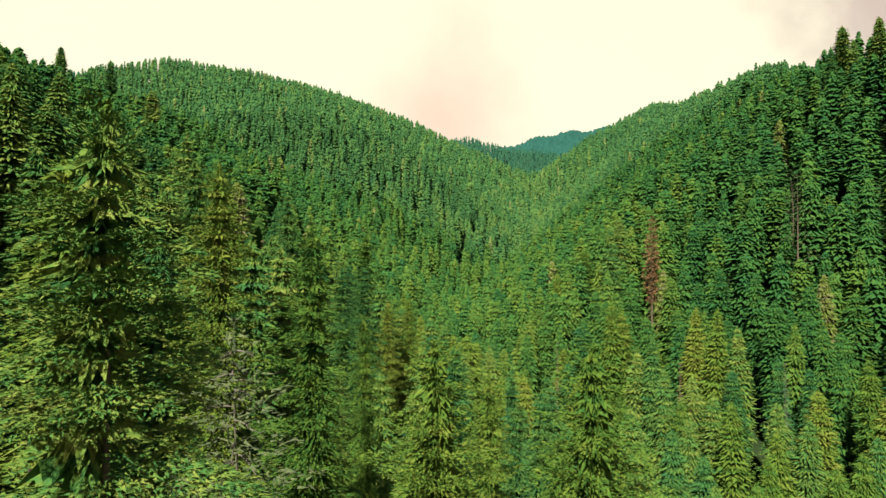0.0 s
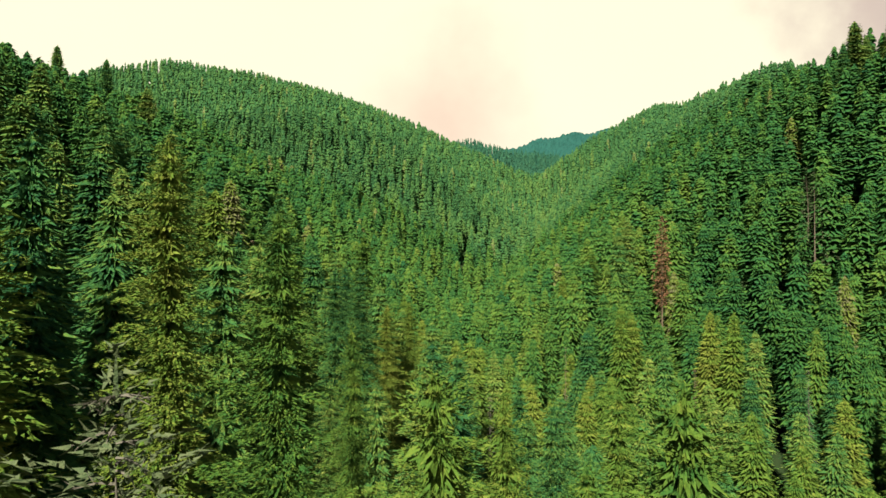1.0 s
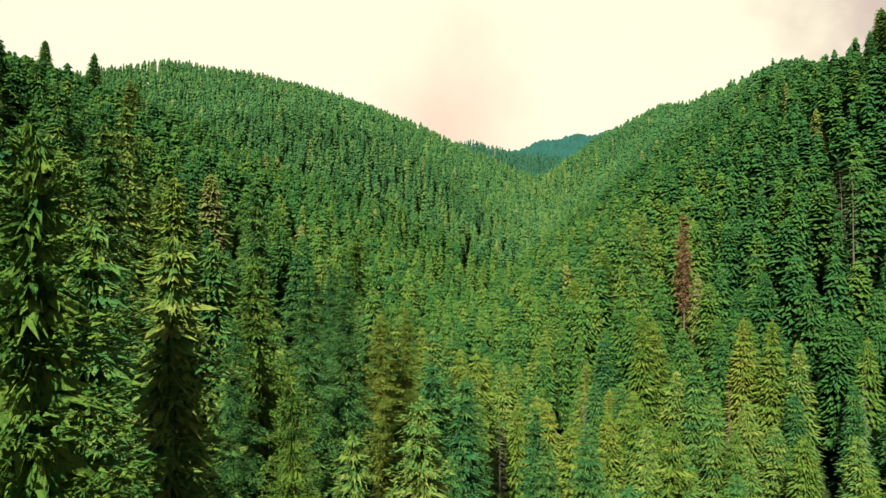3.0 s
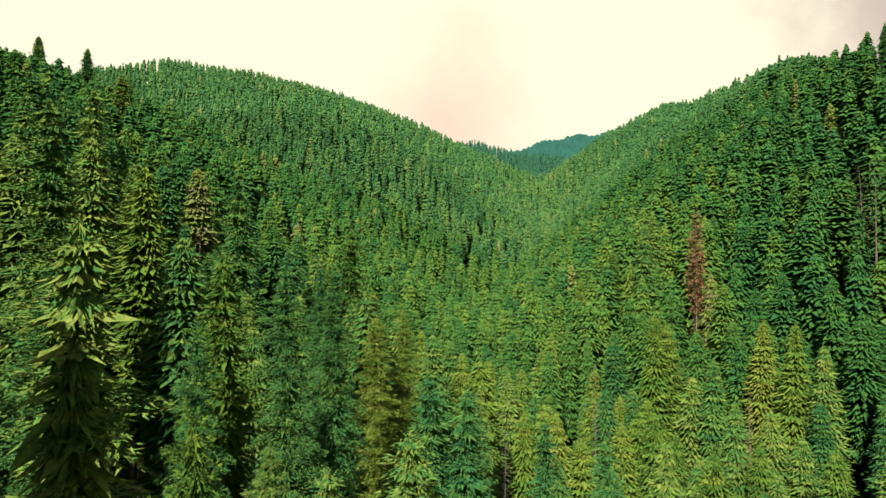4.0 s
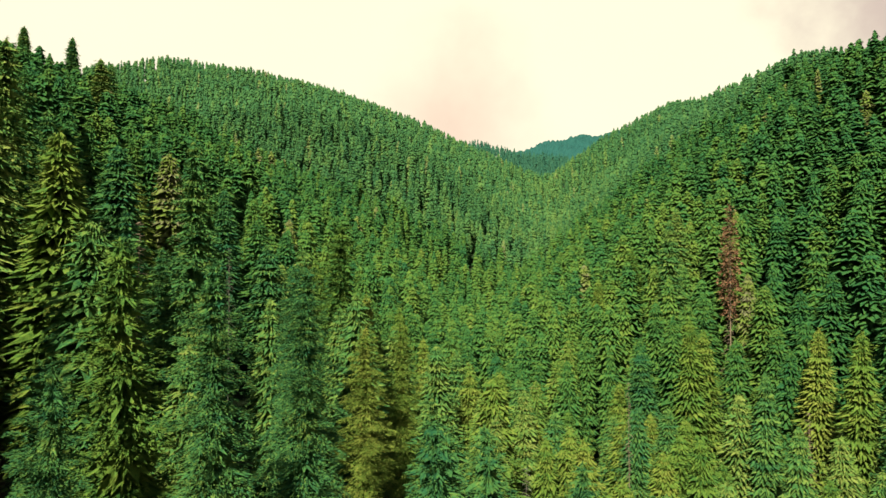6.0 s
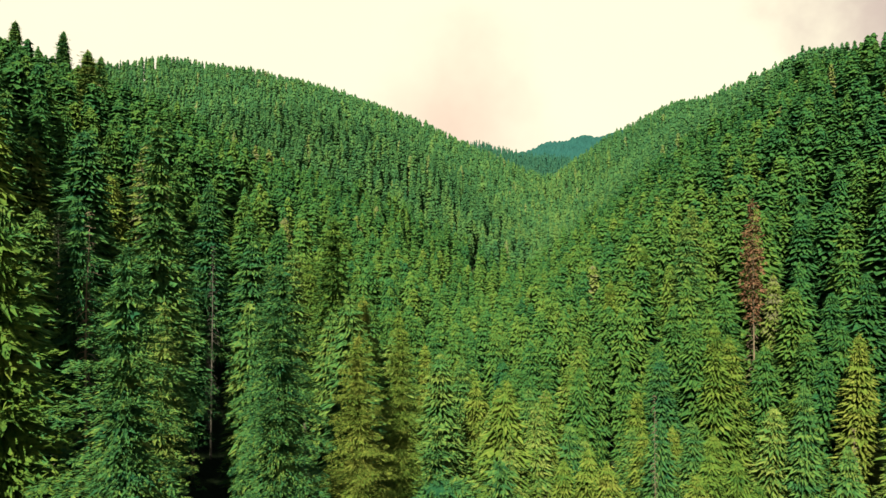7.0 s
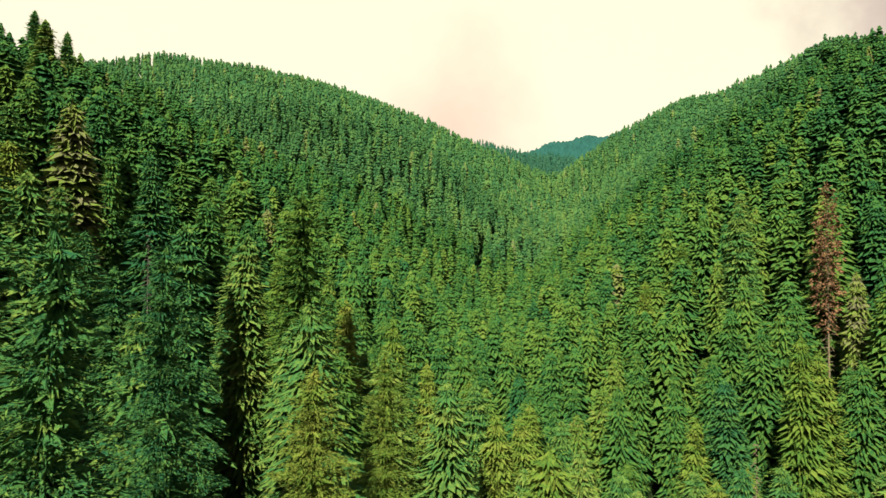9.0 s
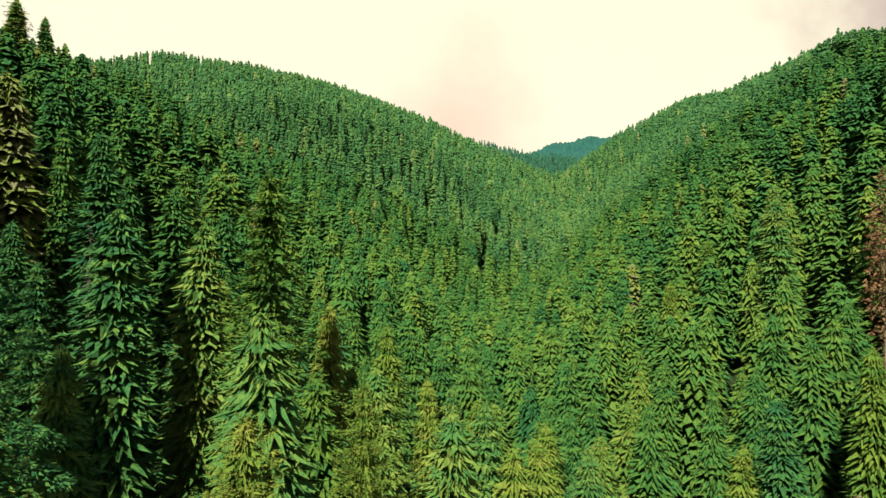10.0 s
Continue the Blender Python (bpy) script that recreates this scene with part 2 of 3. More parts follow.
def crown_arrays(rng, twig, cover, h=27.0, bare=0.12, wide=0.72, cap=2.5, gap=0.42, droop=0.35, ragged=0.30, whorl=5, slim=0.18, feather=0.04, coarse=0.0):
    """The crown of a conifer of height h. Boughs stand in whorls round the trunk; each is a drooping pad
    of many narrow sprays of needles, twig metres long near the tip and coarser below."""
    levels, d = [], 0.18
    while d < h * (1 - bare):
        levels.append(d)
        d += gap * (0.55 + 0.05 * d)
    levels = np.array(levels)
    tiers = len(levels)
    boughs = tiers * whorl
    tier = np.arange(boughs) // whorl
    d = levels[tier] + rng.uniform(-0.4, 0.4, boughs) * gap * (0.6 + 0.05 * levels[tier])
    d = np.clip(d, 0.08, h)
    low = np.clip((d / (h * (1 - bare)) - 0.72) / 0.28, 0, 1)
    reach = crown_reach(d, wide, cap) * (1 - 0.3 * low)
    reach = reach * rng.uniform(1 - ragged, 1 + 0.6 * ragged, boughs) * rng.uniform(0.84, 1.12, tiers)[tier]
    az = (np.arange(boughs) % whorl) * 2 * np.pi / whorl + tier * 2.4 + rng.normal(0, 0.3, boughs)
    lift = np.tan(np.radians(np.interp(d, [0, 1.5, 5, 14, h], [52, 30, 12, 0, -14]) + rng.normal(0, 8, boughs)))
    sag = droop * rng.uniform(0.7, 1.4, boughs)
    out = np.stack([np.cos(az), np.sin(az)], 1)
    fine = twig * (0.85 + feather * d + coarse * np.maximum(d - 10, 0))
    pad = 0.36 * reach * reach + 0.02
    count = np.maximum(np.round(cover * pad / (slim * fine * fine * 1.15) * rng.uniform(0.8, 1.2, boughs)), 3).astype(int)
    b = np.repeat(np.arange(boughs), count)
    n = len(b)
    t = 0.05 + 0.97 * rng.uniform(0, 1, n) ** 0.72
    L = reach[b]
    half = L * 0.40 * np.sin(np.pi * np.clip(0.16 + 0.74 * t, 0, 1)) + 0.10 * fine[b]
    lat = rng.uniform(-1, 1, n)
    perp = np.column_stack([-out[b, 1], out[b, 0]])
    base = np.column_stack([out[b] * (L * t)[:, None] + perp * (lat * half)[:, None], h - d[b] + L * (lift[b] * t - sag[b] * t * t) - 0.4 * half * lat * lat + rng.normal(0, 0.28, n) * fine[b]])
    size = fine[b] * rng.uniform(0.65, 1.45, n)
    along = unit(np.column_stack([out[b] + perp * (lat * 1.1 + rng.normal(0, 0.4, n))[:, None], lift[b] * 0.6 - 0.7 * sag[b] * t + rng.normal(-0.05, 0.32, n)]))
    side = unit(np.column_stack([-along[:, 1], along[:, 0], rng.normal(0, 0.7, n) - 0.3 * lat]))
    back = base - along * (0.4 * size)[:, None]
    tip = base + along * (0.6 * size)[:, None]
    w = (size * slim * rng.uniform(0.7, 1.3, n))[:, None]
    v = np.stack([back + side * w, back - side * w, tip], 1).reshape(-1, 3)
    a = np.arange(3) * 2 * np.pi / 3
    leader = np.array([[[math.cos(x) * 0.05, math.sin(x) * 0.05, h - 0.7], [math.cos(x + 2.1) * 0.05, math.sin(x + 2.1) * 0.05, h - 0.7], [0, 0, h]] for x in a]).reshape(-1, 3)
    v = np.concatenate([v, leader])
    return v, np.arange(len(v)).reshape(-1, 3)


def body_arrays(rng, tiers, points, h=27.0, bare=0.12, wide=0.72, cap=2.5, fill=0.85, ragged=0.28, sweep=1.0, group=1):
    """The dense body of a conifer's crown: tier under tier of drooping boughs grown together, each a ragged skirt.
    group: tiers to a whorl, which widens downwards and parts into five or six boughs."""
    vs, fs, at = [], [], 0
    levels = 0.05 + (h * (1 - bare) - 0.05) * (np.arange(tiers + 1) / tiers) ** 1.18
    lean = rng.normal(0, 0.05, (tiers, 2)).cumsum(0) * 0.4
    m = points * 2
    k = np.arange(m)
    outer = k % 2 == 0
    for i in range(tiers):
        gap = levels[i + 1] - levels[i]
        low = levels[i] + gap * rng.uniform(1.3, 2.1) * sweep
        share = (low / (h * (1 - bare)) - 0.75) / 0.25
        R = fill * crown_reach(np.array(low), wide, cap) * (1 - 0.25 * min(max(share, 0), 1)) * rng.uniform(0.84, 1.14)
        a = (k + rng.uniform(-0.35, 0.35, m)) * 2 * np.pi / m + rng.uniform(0, 6)
        if group > 1:
            if i % group == 0:
                turn, lobes = rng.uniform(0, 6), rng.integers(4, 7)
            R = R * (0.66 + 0.46 * (i % group) / (group - 1)) * (1 + 0.30 * np.cos(lobes * a + turn)) * np.interp(levels[i], [0, 3], [1.25, 1.0])
        rad = R * np.where(outer, rng.uniform(1 - ragged, 1 + ragged, m), rng.uniform(0.54, 0.80, m))
        zz = h - low + np.where(outer, rng.uniform(-0.9, 0.4, m), rng.uniform(0.1, 0.9, m)) * gap * sweep
        ring = np.column_stack([np.cos(a) * rad + lean[i, 0], np.sin(a) * rad + lean[i, 1], zz])
        vs.append(np.concatenate([ring, [[lean[i, 0], lean[i, 1], h - levels[i]]]]))
        fs.append(np.column_stack([k, (k + 1) % m, np.full(m, m)]) + at)
        at += m + 1
    return np.concatenate(vs), np.concatenate(fs)


def tube(points, radii, sides):
    """A tapered limb along points."""
    points = np.asarray(points, float)
    d = unit(np.gradient(points, axis=0))
    ref = np.where(np.abs(d[:, 2:3]) > 0.8, [[1.0, 0, 0]], [[0, 0, 1.0]])
    a = unit(np.cross(d, ref))
    b = np.cross(d, a)
    ang = np.arange(sides) * 2 * np.pi / sides
    v = (points[:, None] + (a[:, None] * np.cos(ang)[None, :, None] + b[:, None] * np.sin(ang)[None, :, None]) * np.asarray(radii)[:, None, None]).reshape(-1, 3)
    f = []
    for i in range(len(points) - 1):
        for j in range(sides):
            p, q = i * sides + j, i * sides + (j + 1) % sides
            f += [(p, q, q + sides), (p, q + sides, p + sides)]
    return v, np.array(f)


def gather(pieces):
    vs, fs, at = [], [], 0
    for v, f in pieces:
        vs.append(v)
        fs.append(f + at)
        at += len(v)
    return np.concatenate(vs), np.concatenate(fs)


def gather_pair(a, b):
    return np.concatenate([a[0], b[0]]), np.concatenate([a[1], b[1] + len(a[0])])


def trunk_arrays(rng, h=26.2, r=0.33, lean=0.25):
    zs = np.linspace(-1.0, h * 0.965, 8)
    sway = rng.normal(0, lean, (8, 2)).cumsum(0) * 0.3
    sway -= sway[:1]
    sway *= np.linspace(0, 1, 8)[:, None] * (1 - np.linspace(0, 1, 8)[:, None] ** 4)
    return tube(np.column_stack([sway, zs]), r * (1 - np.linspace(0, 1, 8) ** 0.8 * 0.97) + 0.004, 6)


def bare_branches(rng, count, h=27.0, r=2.4, low=0.25, twigs=3, thick=1.0):
    """Dead limbs with a few twigs each."""
    pieces = []
    for i in range(count):
        u = low + (1 - low) * (i + rng.uniform()) / count
        z, az = h * min(u, 0.975), i * 2.39996 + rng.normal(0, 0.5)
        L = r * (0.10 + 0.95 * (1 - u)) ** 0.7 * rng.uniform(0.35, 1.1)
        o = np.array([math.cos(az), math.sin(az), 0])
        t = np.linspace(0, 1, 4)
        pts = o[None] * (L * t)[:, None] + np.column_stack([np.zeros(4), np.zeros(4), z + L * (0.12 * t - rng.uniform(0.15, 0.7) * t * t)])
        pieces.append(tube(pts, (0.055 * (1 - 0.8 * t) + 0.006) * thick, 3))
        for _ in range(twigs):
            k = rng.uniform(0.3, 0.95)
            p = np.array([np.interp(k, t, pts[:, c]) for c in range(3)])
            way = unit(o + rng.normal(0, 0.65, 3) + [0, 0, -0.35])
            l2 = L * rng.uniform(0.2, 0.5)
            pieces.append(tube([p, p + way * l2], np.array([0.022, 0.006]) * thick, 3))
    return gather(pieces)


KINDS = {
    "spruce_tree": (M_SPRUCE, "tall dark green spruce with drooping boughs in dense forest", "tree", dict(wide=0.70, cap=2.45, droop=0.42)),
    "fir_tree": (M_FIR, "yellow-green fir with a dense pointed crown in the forest", "tree", dict(wide=0.74, cap=2.6, droop=0.28, ragged=0.24)),
    "lichen_spruce": (M_LICHEN, "sparse grey-green spruce hung with lichen among darker trees", "tree", dict(wide=0.62, cap=2.2, droop=0.42, ragged=0.5)),
}
rng = np.random.default_rng(11)
PROTO = {}
for kind, (mat, label, cat, shape) in KINDS.items():
    for level, twig, cover, count in ((0, 0.104, 0.80, 4), (1, 0.19, 0.60, 5), (2, 0.30, 0.26, 8)):
        PROTO[kind, level] = []
        for i in range(count):
            sh = dict(shape, cap=shape["cap"] * rng.uniform(0.88, 1.12) * (1.0, 1.05, 1.12)[level], wide=shape["wide"] * rng.uniform(0.9, 1.1) * (1.0, 1.12, 1.3)[level], bare=rng.uniform(0.10, 0.22) + (0.0, 0.06, 0.16)[level])
            v, f = crown_arrays(rng, twig, cover * (0.5 if kind == "lichen_spruce" else 1.0), gap=(0.52, 0.60, 0.80)[level], feather=(0.06, 0.04, 0.02)[level], coarse=(0.10, 0.02, 0.0)[level], **sh)
            if kind != "lichen_spruce":
                w, e = body_arrays(rng, (120, 84, 64)[level], (26, 24, 20)[level], sweep=(1.0, 1.15, 1.45)[level], group=(5, 4, 1)[level], fill=(0.42, 0.56, 0.74)[level], wide=sh["wide"], cap=sh["cap"], bare=sh["bare"])
                f, v = np.concatenate([f, e + len(v)]), np.concatenate([v, w])
            PROTO[kind, level].append((mesh_of("trunk", *trunk_arrays(rng), M_BARK, True), mesh_of("crown", v, f, mat)))


fine_v, fine_f = gather_pair(crown_arrays(rng, 0.055, 1.0, wide=0.74, cap=2.45, gap=0.5, droop=0.42, feather=0.11, coarse=0.2), body_arrays(rng, 150, 30, fill=0.38, wide=0.74, cap=2.45, group=5))
PROTO["spruce_tree", -1] = [(mesh_of("trunk", *trunk_arrays(rng), M_BARK, True), mesh_of("crown", fine_v, fine_f, M_SPRUCE))]


def plant(kind, level, x, y, top, width=1.0, label="", lean=0.8):
    """One standing tree at x, y with its tip at height top."""
    low = float(ground_z(x, y))
    h = max(top - low, 9.0)
    root = new(kind)
    s = h / 27.0
    w = width * (0.35 + 0.65 * s)
    root.matrix_basis = Matrix.Translation((x, y, low)) @ pose(0, 0, 0, rng.normal(0, 1) * lean, rng.normal(0, 1) * lean, rng.uniform(0, 360)) @ Matrix.Diagonal((w, w, s, 1))
    trunk, crown = PROTO[kind, level][rng.integers(len(PROTO[kind, level]))]
    part("trunk", trunk, root)
    part("crown", crown, root)
    mat, text, cat, _ = KINDS[kind]
    return tagged(root, label or text, cat, "conifers of the valley forest")


DEAD_PROTO = [(mesh_of("trunk", *trunk_arrays(rng, r=0.24), M_DEAD, True), mesh_of("branches", *bare_branches(rng, 150, r=2.1, twigs=5, thick=0.4), M_DEAD)) for _ in range(4)]
TAN_PROTO = [(mesh_of("trunk", *trunk_arrays(rng, r=0.24), M_TAN, True), mesh_of("branches", *bare_branches(rng, 120, r=1.9, twigs=4, thick=0.6), M_TAN)) for _ in range(3)]


def plant_dead(x, y, top, width=1.0, tan=False, needles=None, label="bare grey dead conifer with broken limbs among green trees"):
    low = float(ground_z(x, y))
    h = max(top - low, 8.0)
    s = h / 27.0
    root = new("dead_tree")
    root.matrix_basis = Matrix.Translation((x, y, low)) @ pose(0, 0, 0, rng.normal(0, 0.3), rng.normal(0, 0.3), rng.uniform(0, 360)) @ Matrix.Diagonal((width, width, s, 1))
    trunk, branches = (TAN_PROTO if tan else DEAD_PROTO)[rng.integers(3)]
    part("trunk", trunk, root)
    part("bare_crown", branches, root, "bare twiggy limbs")
    if needles is not None:
        part("crown", needles, root, "thin remaining needles")
    return tagged(root, label, "dead tree", "dead trees of the valley forest")


GREY_NEEDLES = mesh_of("crown", *crown_arrays(rng, 0.2, 0.35, cap=2.0, ragged=0.6), M_LICHEN)
RUST_NEEDLES = mesh_of("crown", *crown_arrays(rng, 0.34, 0.60, cap=2.0, bare=0.50), M_RUST)

# trees that stand out: x, y, height of the tip, width
NEAR_FIRS = [
    (-9.4, 26.0, 54.1, 1.0), (-5.0, 23.5, 51.4, 1.0), (-0.2, 15.3, 48.1, 0.95), (3.3, 13.9, 48.2, 0.95), (1.8, 24.7, 45.6, 0.85),
    (-4.1, 32.0, 47.1, 0.6), (-7.6, 86.9, 44.2, 1.1), (-5.0, 90.5, 44.4, 0.8), (13.7, 54.4, 40.0, 0.85), (-3.2, 83.6, 31.8, 0.9),
]
NEAR_SPRUCES = [
    (-3.6, 6.7, 51.6, 1.1), (-9.4, 58.0, 49.5, 1.05), (-9.1, 71.4, 49.3, 1.15), (-12.6, 83.5, 49.4, 1.0), (-16.7, 47.9, 49.2, 1.1),
    (-28.8, 78.3, 58.9, 1.0), (-32.7, 78.8, 65.9, 1.1), (-21.0, 83.6, 59.3, 1.05), (-13.0, 54.0, 46.2, 1.0), (-8.8, 52.7, 40.7, 1.0),
    (-19.1, 80.9, 46.9, 0.9), (-26.2, 83.4, 53.8, 1.0), (-23.1, 57.6, 59.3, 1.05), (-26.4, 90.0, 51.0, 1.0), (0.2, 53.8, 38.2, 0.8),
]
FLOOR_FIRS = [
    (-13.4, 108.0, 54.4, 1.1), (-21.1, 120.3, 47.6, 0.8), (-4.4, 122.0, 39.2, 0.8), (-11.8, 118.0, 45.6, 0.8), (-7.6, 121.0, 43.6, 0.8),
    (47.0, 115.5, 41.1, 1.0), (48.0, 108.6, 41.4, 1.0), (30.2, 164.0, 46.5, 0.9), (40.3, 175.0, 53.2, 1.0), (36.0, 125.0, 39.8, 1.0), (33.7, 124.0, 41.6, 0.9),
]
SLOPE_SPRUCES = [
    (-22.8, 116.6, 45.2, 0.7), (-27.7, 100.3, 54.1, 0.9), (-33.2, 123.5, 60.5, 1.0), (-29.4, 110.0, 48.8, 1.0), (-35.4, 115.8, 51.9, 1.0),
    (36.7, 108.8, 36.6, 0.9), (48.1, 168.4, 61.6, 1.1), (42.3, 156.5, 58.3, 1.0), (131.5, 203.0, 127.1, 1.3), (137.2, 206.0, 123.7, 1.0),
    (138.0, 195.0, 127.0, 1.2), (125.8, 200.0, 118.8, 1.0), (-138.6, 257.0, 133.1, 1.2), (-179.7, 290.0, 150.5, 1.2), (-89.6, 190.0, 102.3, 1.2), (-100.8, 215.0, 109.4, 1.0),
]
LICHEN_SPRUCES = [(-33.8, 93.0, 53.6, 1.0), (76.5, 133.5, 68.4, 1.1), (84.4, 150.0, 72.0, 1.0), (-42.1, 165.0, 62.6, 1.0), (-62.9, 195.0, 76.0, 1.0)]
DEAD = [(-23.2, 79.5, 53.1, 0.9, True), (41.1, 107.0, 32.8, 1.0, True), (19.1, 103.0, 37.3, 0.6, True), (26.8, 143.5, 30.5, 0.9, True), (-30.0, 116.7, 52.2, 0.7, False)]
RUST_TREE = (48.6, 144.6, 60.2)

taken = [(-4.5, 13.9), RUST_TREE[:2]] + [d[:2] for d in DEAD]
for kind, trees in (("fir_tree", NEAR_FIRS + FLOOR_FIRS), ("spruce_tree", NEAR_SPRUCES + SLOPE_SPRUCES), ("lichen_spruce", LICHEN_SPRUCES)):
    for x, y, top, width in trees:
        taken.append((x, y))
        plant(kind, -1 if y < 7 else 0 if y < 92 and abs(x) < 17 and top > 40.5 else 1 if y < 112 and abs(x) < 36 else 2, x, y, top, width, lean=0.0)
for x, y, top, width, tan in DEAD:
    plant_dead(x, y, top, width, tan)
plant_dead(-4.5, 13.9, 48.7, 1.05, False, GREY_NEEDLES, "grey half-dead spruce with bare limbs and lichen")
plant_dead(*RUST_TREE, 1.05, True, RUST_NEEDLES, "dying conifer with rust-red needles among green trees")

# ---- the forest: stems on a shaken grid, thinned where the land hides them ----
def stems(x0, x1, y0, y1, gap, seed):
    g = np.random.default_rng(seed)
    xs, ys = np.meshgrid(np.arange(x0, x1, gap), np.arange(y0, y1, gap * 0.9))
    xs = xs + (np.arange(xs.shape[0]) % 2)[:, None] * gap * 0.5
    p = np.column_stack([xs.ravel(), ys.ravel()]) + g.uniform(-0.42, 0.42, (xs.size, 2)) * gap
    return p


def in_sight(p, tops, eyes=((0, 0, 50.0), (-0.5, 35, 49.3), (-1.5, 70, 48.6)), slack=4.0):
    """Which tips stand clear of the land as seen from the air lane along the valley."""
    seen = np.zeros(len(p), bool)
    ts = np.linspace(0.04, 0.97, 42)
    for ex, ey, ez in eyes:
        clear = np.full(len(p), np.inf)
        for t in ts:
            x, y = ex + (p[:, 0] - ex) * t, ey + (p[:, 1] - ey) * t
            clear = np.minimum(clear, (ez + (tops - ez) * t) - (canopy(x, y) - slack))
        seen |= clear > 0
    return seen


def away(p):
    return np.hypot(p[:, 0], p[:, 1] - np.clip(p[:, 1], 0, 70))


NEAR = 66.0
near_set, far_set = stems(-392, 434, -60, 336, 6.6, 3), stems(-434, 490, 100, 960, 7.2, 4)
p = np.concatenate([near_set[away(near_set) < 215], far_set[away(far_set) >= 215]])
p = p[(np.abs(p[:, 0]) < 0.80 * np.clip(p[:, 1], 0, None) + 60)]
hold = np.array(taken)
for hx, hy in hold:
    p = p[np.hypot(p[:, 0] - hx, p[:, 1] - hy) > (3.3 if hy < 150 else 2.4)]
for hx, hy in ((-14.0, 95.0), (-16.2, 100.0)):      # a dark gap between the trees
    p = p[np.hypot(p[:, 0] - hx, p[:, 1] - hy) > 3.6]
g = np.random.default_rng(5)
tall = np.clip(31.4 - g.gamma(1.6, 2.1, len(p)) + g.normal(0, 1.0, len(p)), 15, 35)
tall = np.where((p[:, 1] < 2) & (np.abs(p[:, 0]) < 50), np.minimum(tall, 19.0), tall)
tops = ground_z(p[:, 0], p[:, 1]) + tall
dist = away(p)
# the air lane stays open
lane = (np.abs(p[:, 0] + 0.015 * p[:, 1]) < 5.0) & (p[:, 1] > -10) & (p[:, 1] < 76)
tops = np.where(lane, np.minimum(tops, 50 - 0.027 * p[:, 1] - 4.2 - (g.uniform(0, 3, len(p)))), tops)
keep = (tops - ground_z(p[:, 0], p[:, 1])) > 9
keep &= (dist > 50) | (g.uniform(0, 1, len(p)) > np.where(p[:, 0] < 6, 0.20, 0.08))
keep &= in_sight(p, tops) | (dist < 60)
p, tops, dist = p[keep], tops[keep], dist[keep]

# stands: pale fir and cedar on the valley floor and the far sunny slope, spruce higher up; upper slopes have shade
# painted in as a darker tone
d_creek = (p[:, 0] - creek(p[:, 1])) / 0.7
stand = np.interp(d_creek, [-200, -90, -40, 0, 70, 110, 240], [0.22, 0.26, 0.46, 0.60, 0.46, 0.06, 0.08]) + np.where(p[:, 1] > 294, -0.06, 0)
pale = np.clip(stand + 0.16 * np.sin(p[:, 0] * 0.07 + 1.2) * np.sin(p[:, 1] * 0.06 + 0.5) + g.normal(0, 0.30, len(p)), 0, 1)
dead = g.uniform(0, 1, len(p)) < np.where(p[:, 0] < creek(p[:, 1]), 0.020, 0.012)
order = np.argsort(dist)
view = (np.abs(p[:, 0]) < 0.78 * np.clip(p[:, 1], 0, None) + 10) & (p[:, 1] > 3)
near_ids = [i for i in order if dist[i] < NEAR and view[i]]
for i in near_ids:
    x, y, top = p[i, 0], p[i, 1], tops[i]
    if dead[i]:
        plant_dead(x, y, top, g.uniform(0.7, 1.0), g.uniform() < 0.5)
    else:
        plant("fir_tree" if pale[i] > 0.62 else "spruce_tree", 1 if dist[i] < 14 else 2, x, y, top, g.uniform(0.9, 1.2))
rest = np.ones(len(p), bool)
rest[near_ids] = False


def woods(name, ids, label, mat, seed, kinds=12, tiers=12, points=5, twig=0.0, cover=0.3, fill=0.95, group=1, slim=1.0, sweep=1.0, spots=None, heights=None, tones=None):
    """One mesh of many trees, each a turned and scaled form."""
    q = np.random.default_rng(seed)
    spots = p[ids] if spots is None else spots
    heights = tops[ids] if heights is None else heights
    tones = pale[ids] if tones is None else tones
    forms = []
    for _ in range(kinds):
        form = dict(wide=q.uniform(0.82, 1.08), cap=q.uniform(2.6, 3.3), bare=q.uniform(0.22, 0.34))
        body = body_arrays(q, tiers, points, fill=fill, group=group, sweep=sweep, **form)
        forms.append(gather_pair(crown_arrays(q, twig, cover, droop=0.38, gap=0.9, feather=0.0, **form), body) if twig else body)
    which = q.integers(0, kinds, len(spots))
    V, F, T, at = [], [], [], 0
    foot = ground_z(spots[:, 0], spots[:, 1])
    spin, wide = q.uniform(0, 6.283, len(spots)), q.uniform(0.8, 1.2, len(spots))
    for k in range(kinds):
        m = np.flatnonzero(which == k)
        if not len(m):
            continue
        v, f = forms[k]
        c, s = np.cos(spin[m])[:, None], np.sin(spin[m])[:, None]
        hgt = ((heights[m] - foot[m]) / 27.0)[:, None]
        w = wide[m][:, None] * (0.4 + 0.6 * hgt) * slim
        X = (v[None, :, 0] * c - v[None, :, 1] * s) * w + spots[m, 0][:, None]
        Y = (v[None, :, 0] * s + v[None, :, 1] * c) * w + spots[m, 1][:, None]
        Z = v[None, :, 2] * hgt + foot[m][:, None]
        V.append(np.stack([X, Y, Z], -1).reshape(-1, 3))
        F.append((f[None] + (np.arange(len(m)) * len(v))[:, None, None] + at).reshape(-1, 3))
        T.append(np.repeat(tones[m], len(v)))
        at += len(m) * len(v)
    me = mesh_of(name, np.concatenate(V), np.concatenate(F), mat)
    tone = me.attributes.new("tone", "FLOAT", "POINT")
    tone.data.foreach_set("value", np.concatenate(T).astype(np.float32))
    return tagged(new(name, me), label, "forest", kind="stuff")


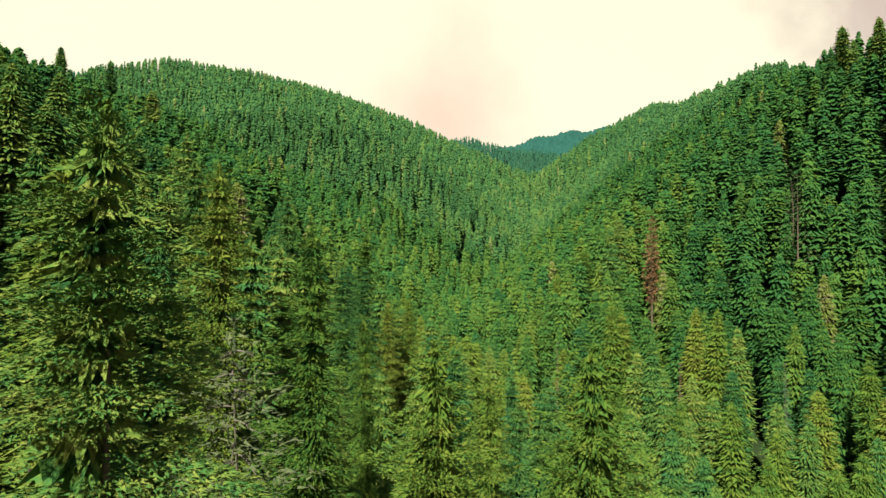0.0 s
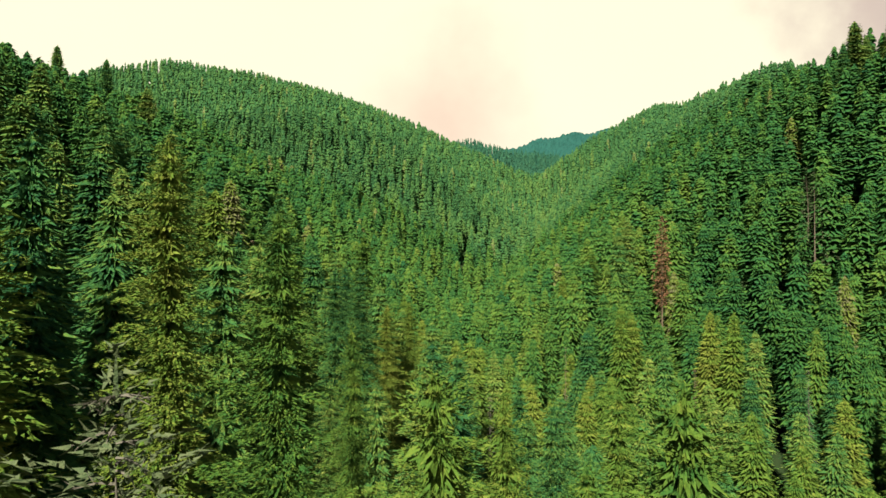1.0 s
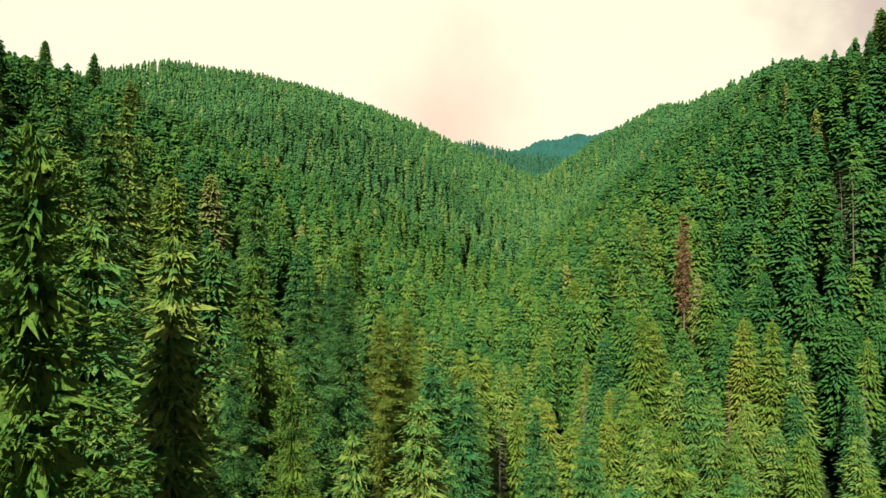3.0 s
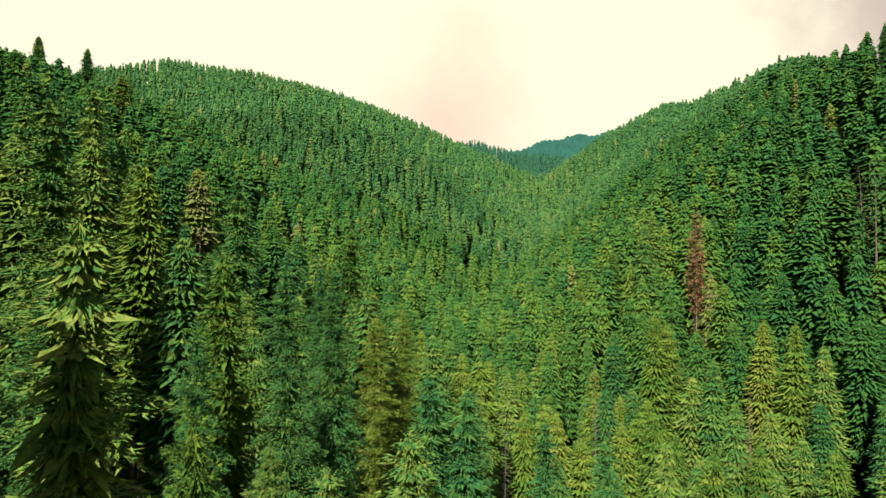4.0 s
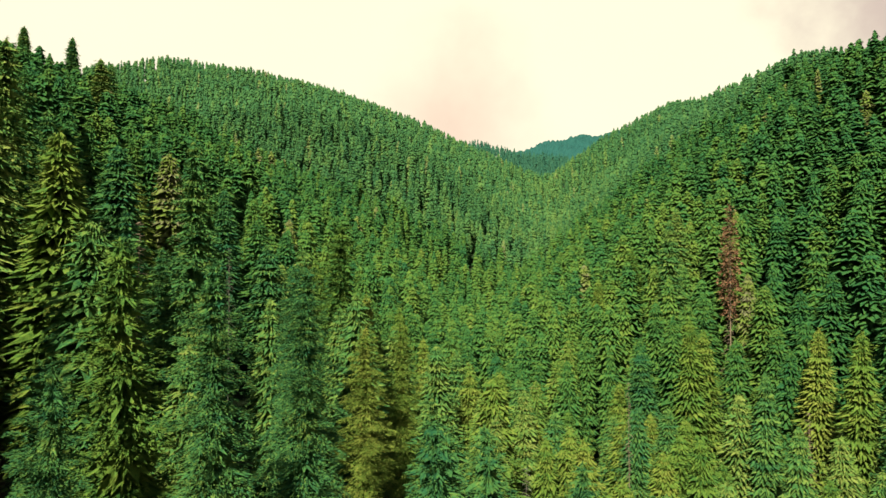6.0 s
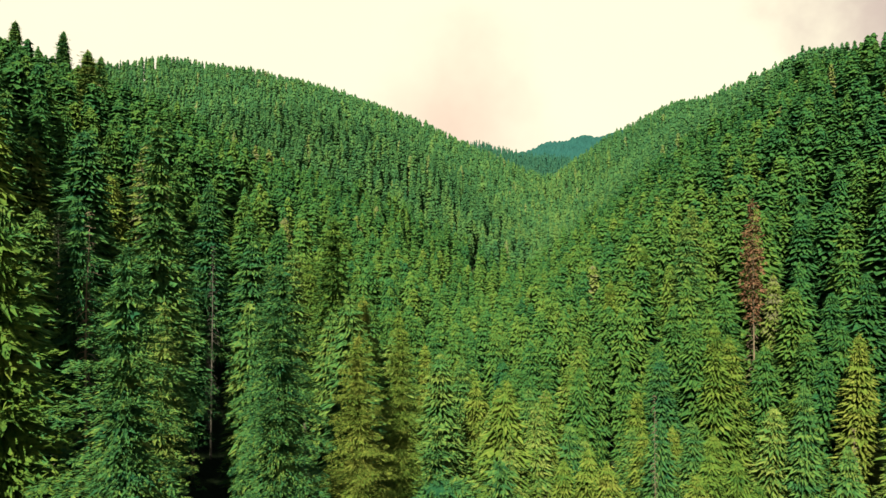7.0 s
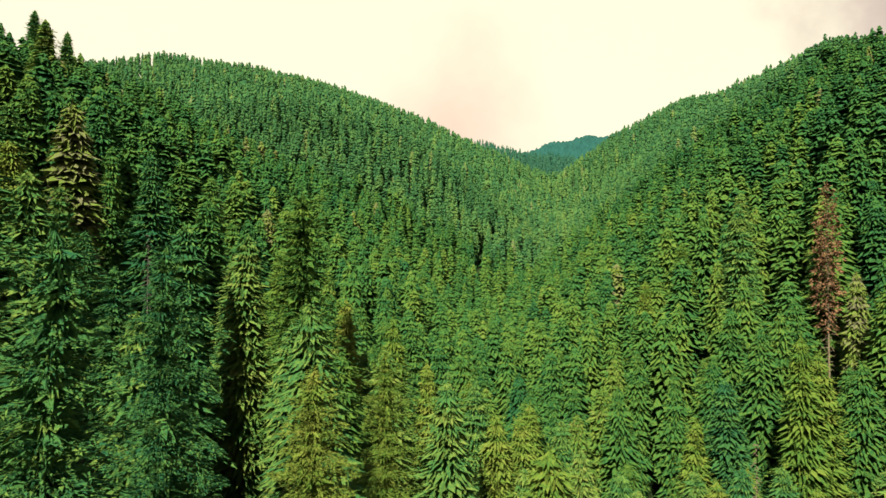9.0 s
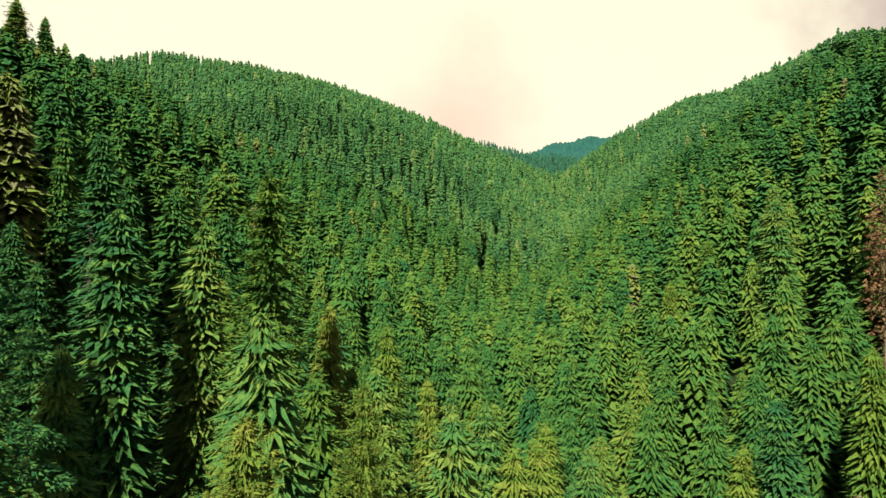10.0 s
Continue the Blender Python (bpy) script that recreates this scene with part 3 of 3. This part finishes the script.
west = p[:, 0] < creek(p[:, 1])
# from 330 m on, the needle colour has the haze painted in
bands = [(0.0, 88.0, dict(tiers=54, points=17, twig=0.40, cover=0.08, fill=0.88, sweep=1.6)), (88.0, 125.0, dict(tiers=42, points=12, fill=0.94, sweep=1.45)), (125.0, 215.0, dict(tiers=32, points=8, fill=0.98, sweep=1.2)), (215.0, 330.0, dict(tiers=25, points=6)),
         (330.0, 480.0, dict(tiers=18, points=5, mat=M_HAZED)), (480.0, 9000.0, dict(tiers=9, points=4, mat=M_HAZED))]
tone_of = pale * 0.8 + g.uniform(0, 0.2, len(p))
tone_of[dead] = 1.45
for side, text in ((west, "shaded dark green conifer forest on the steep valley slope"), (~west, "sunlit green conifer forest on the steep valley slope")):
    ids = np.flatnonzero(rest & side & ~view & (dist < 215))
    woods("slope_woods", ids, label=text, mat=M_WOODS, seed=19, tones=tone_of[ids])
    for low, high, form in bands:
        ids = np.flatnonzero(rest & side & (dist >= low) & (dist < high) & (view | (dist >= 215)))
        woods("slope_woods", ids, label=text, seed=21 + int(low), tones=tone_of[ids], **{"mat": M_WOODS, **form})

q2 = np.concatenate([stems(-150, 420, 1000, 1500, 8.0, 8), stems(-800, -330, 850, 1150, 9.0, 9)])
z2 = ground_z(q2[:, 0], q2[:, 1]) + np.random.default_rng(9).uniform(20, 30, len(q2))
k2 = in_sight(q2, z2, slack=12)
q2, z2 = q2[k2], z2[k2]
# closing hill and ridge behind it: haze painted into their needle colour
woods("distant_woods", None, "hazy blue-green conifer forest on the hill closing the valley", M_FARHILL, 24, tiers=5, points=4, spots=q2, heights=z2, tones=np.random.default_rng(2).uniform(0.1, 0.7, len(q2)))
bx, by = np.meshgrid(np.arange(-630, 1190, 7.0), np.arange(1750, 2625, 17.0))
b_rng = np.random.default_rng(14)
bz = 530 + np.where(bx > 323, 0.18, 0.30) * (bx - 323) - 0.45 * np.abs(by - 2520) + 6 * np.sin(bx * 0.017) + 6 * np.sin(bx * 0.044 + by * 0.014) + b_rng.uniform(0, 11, bx.shape)
bi = np.arange(bx.size).reshape(bx.shape)
bq = np.stack([bi[:-1, :-1], bi[:-1, 1:], bi[1:, 1:], bi[1:, :-1]], -1).reshape(-1, 4)
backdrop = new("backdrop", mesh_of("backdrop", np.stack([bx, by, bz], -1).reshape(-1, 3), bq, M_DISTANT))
tagged(backdrop, "blue-green wooded ridge far up the valley under cloud", "mountain", kind="structure")
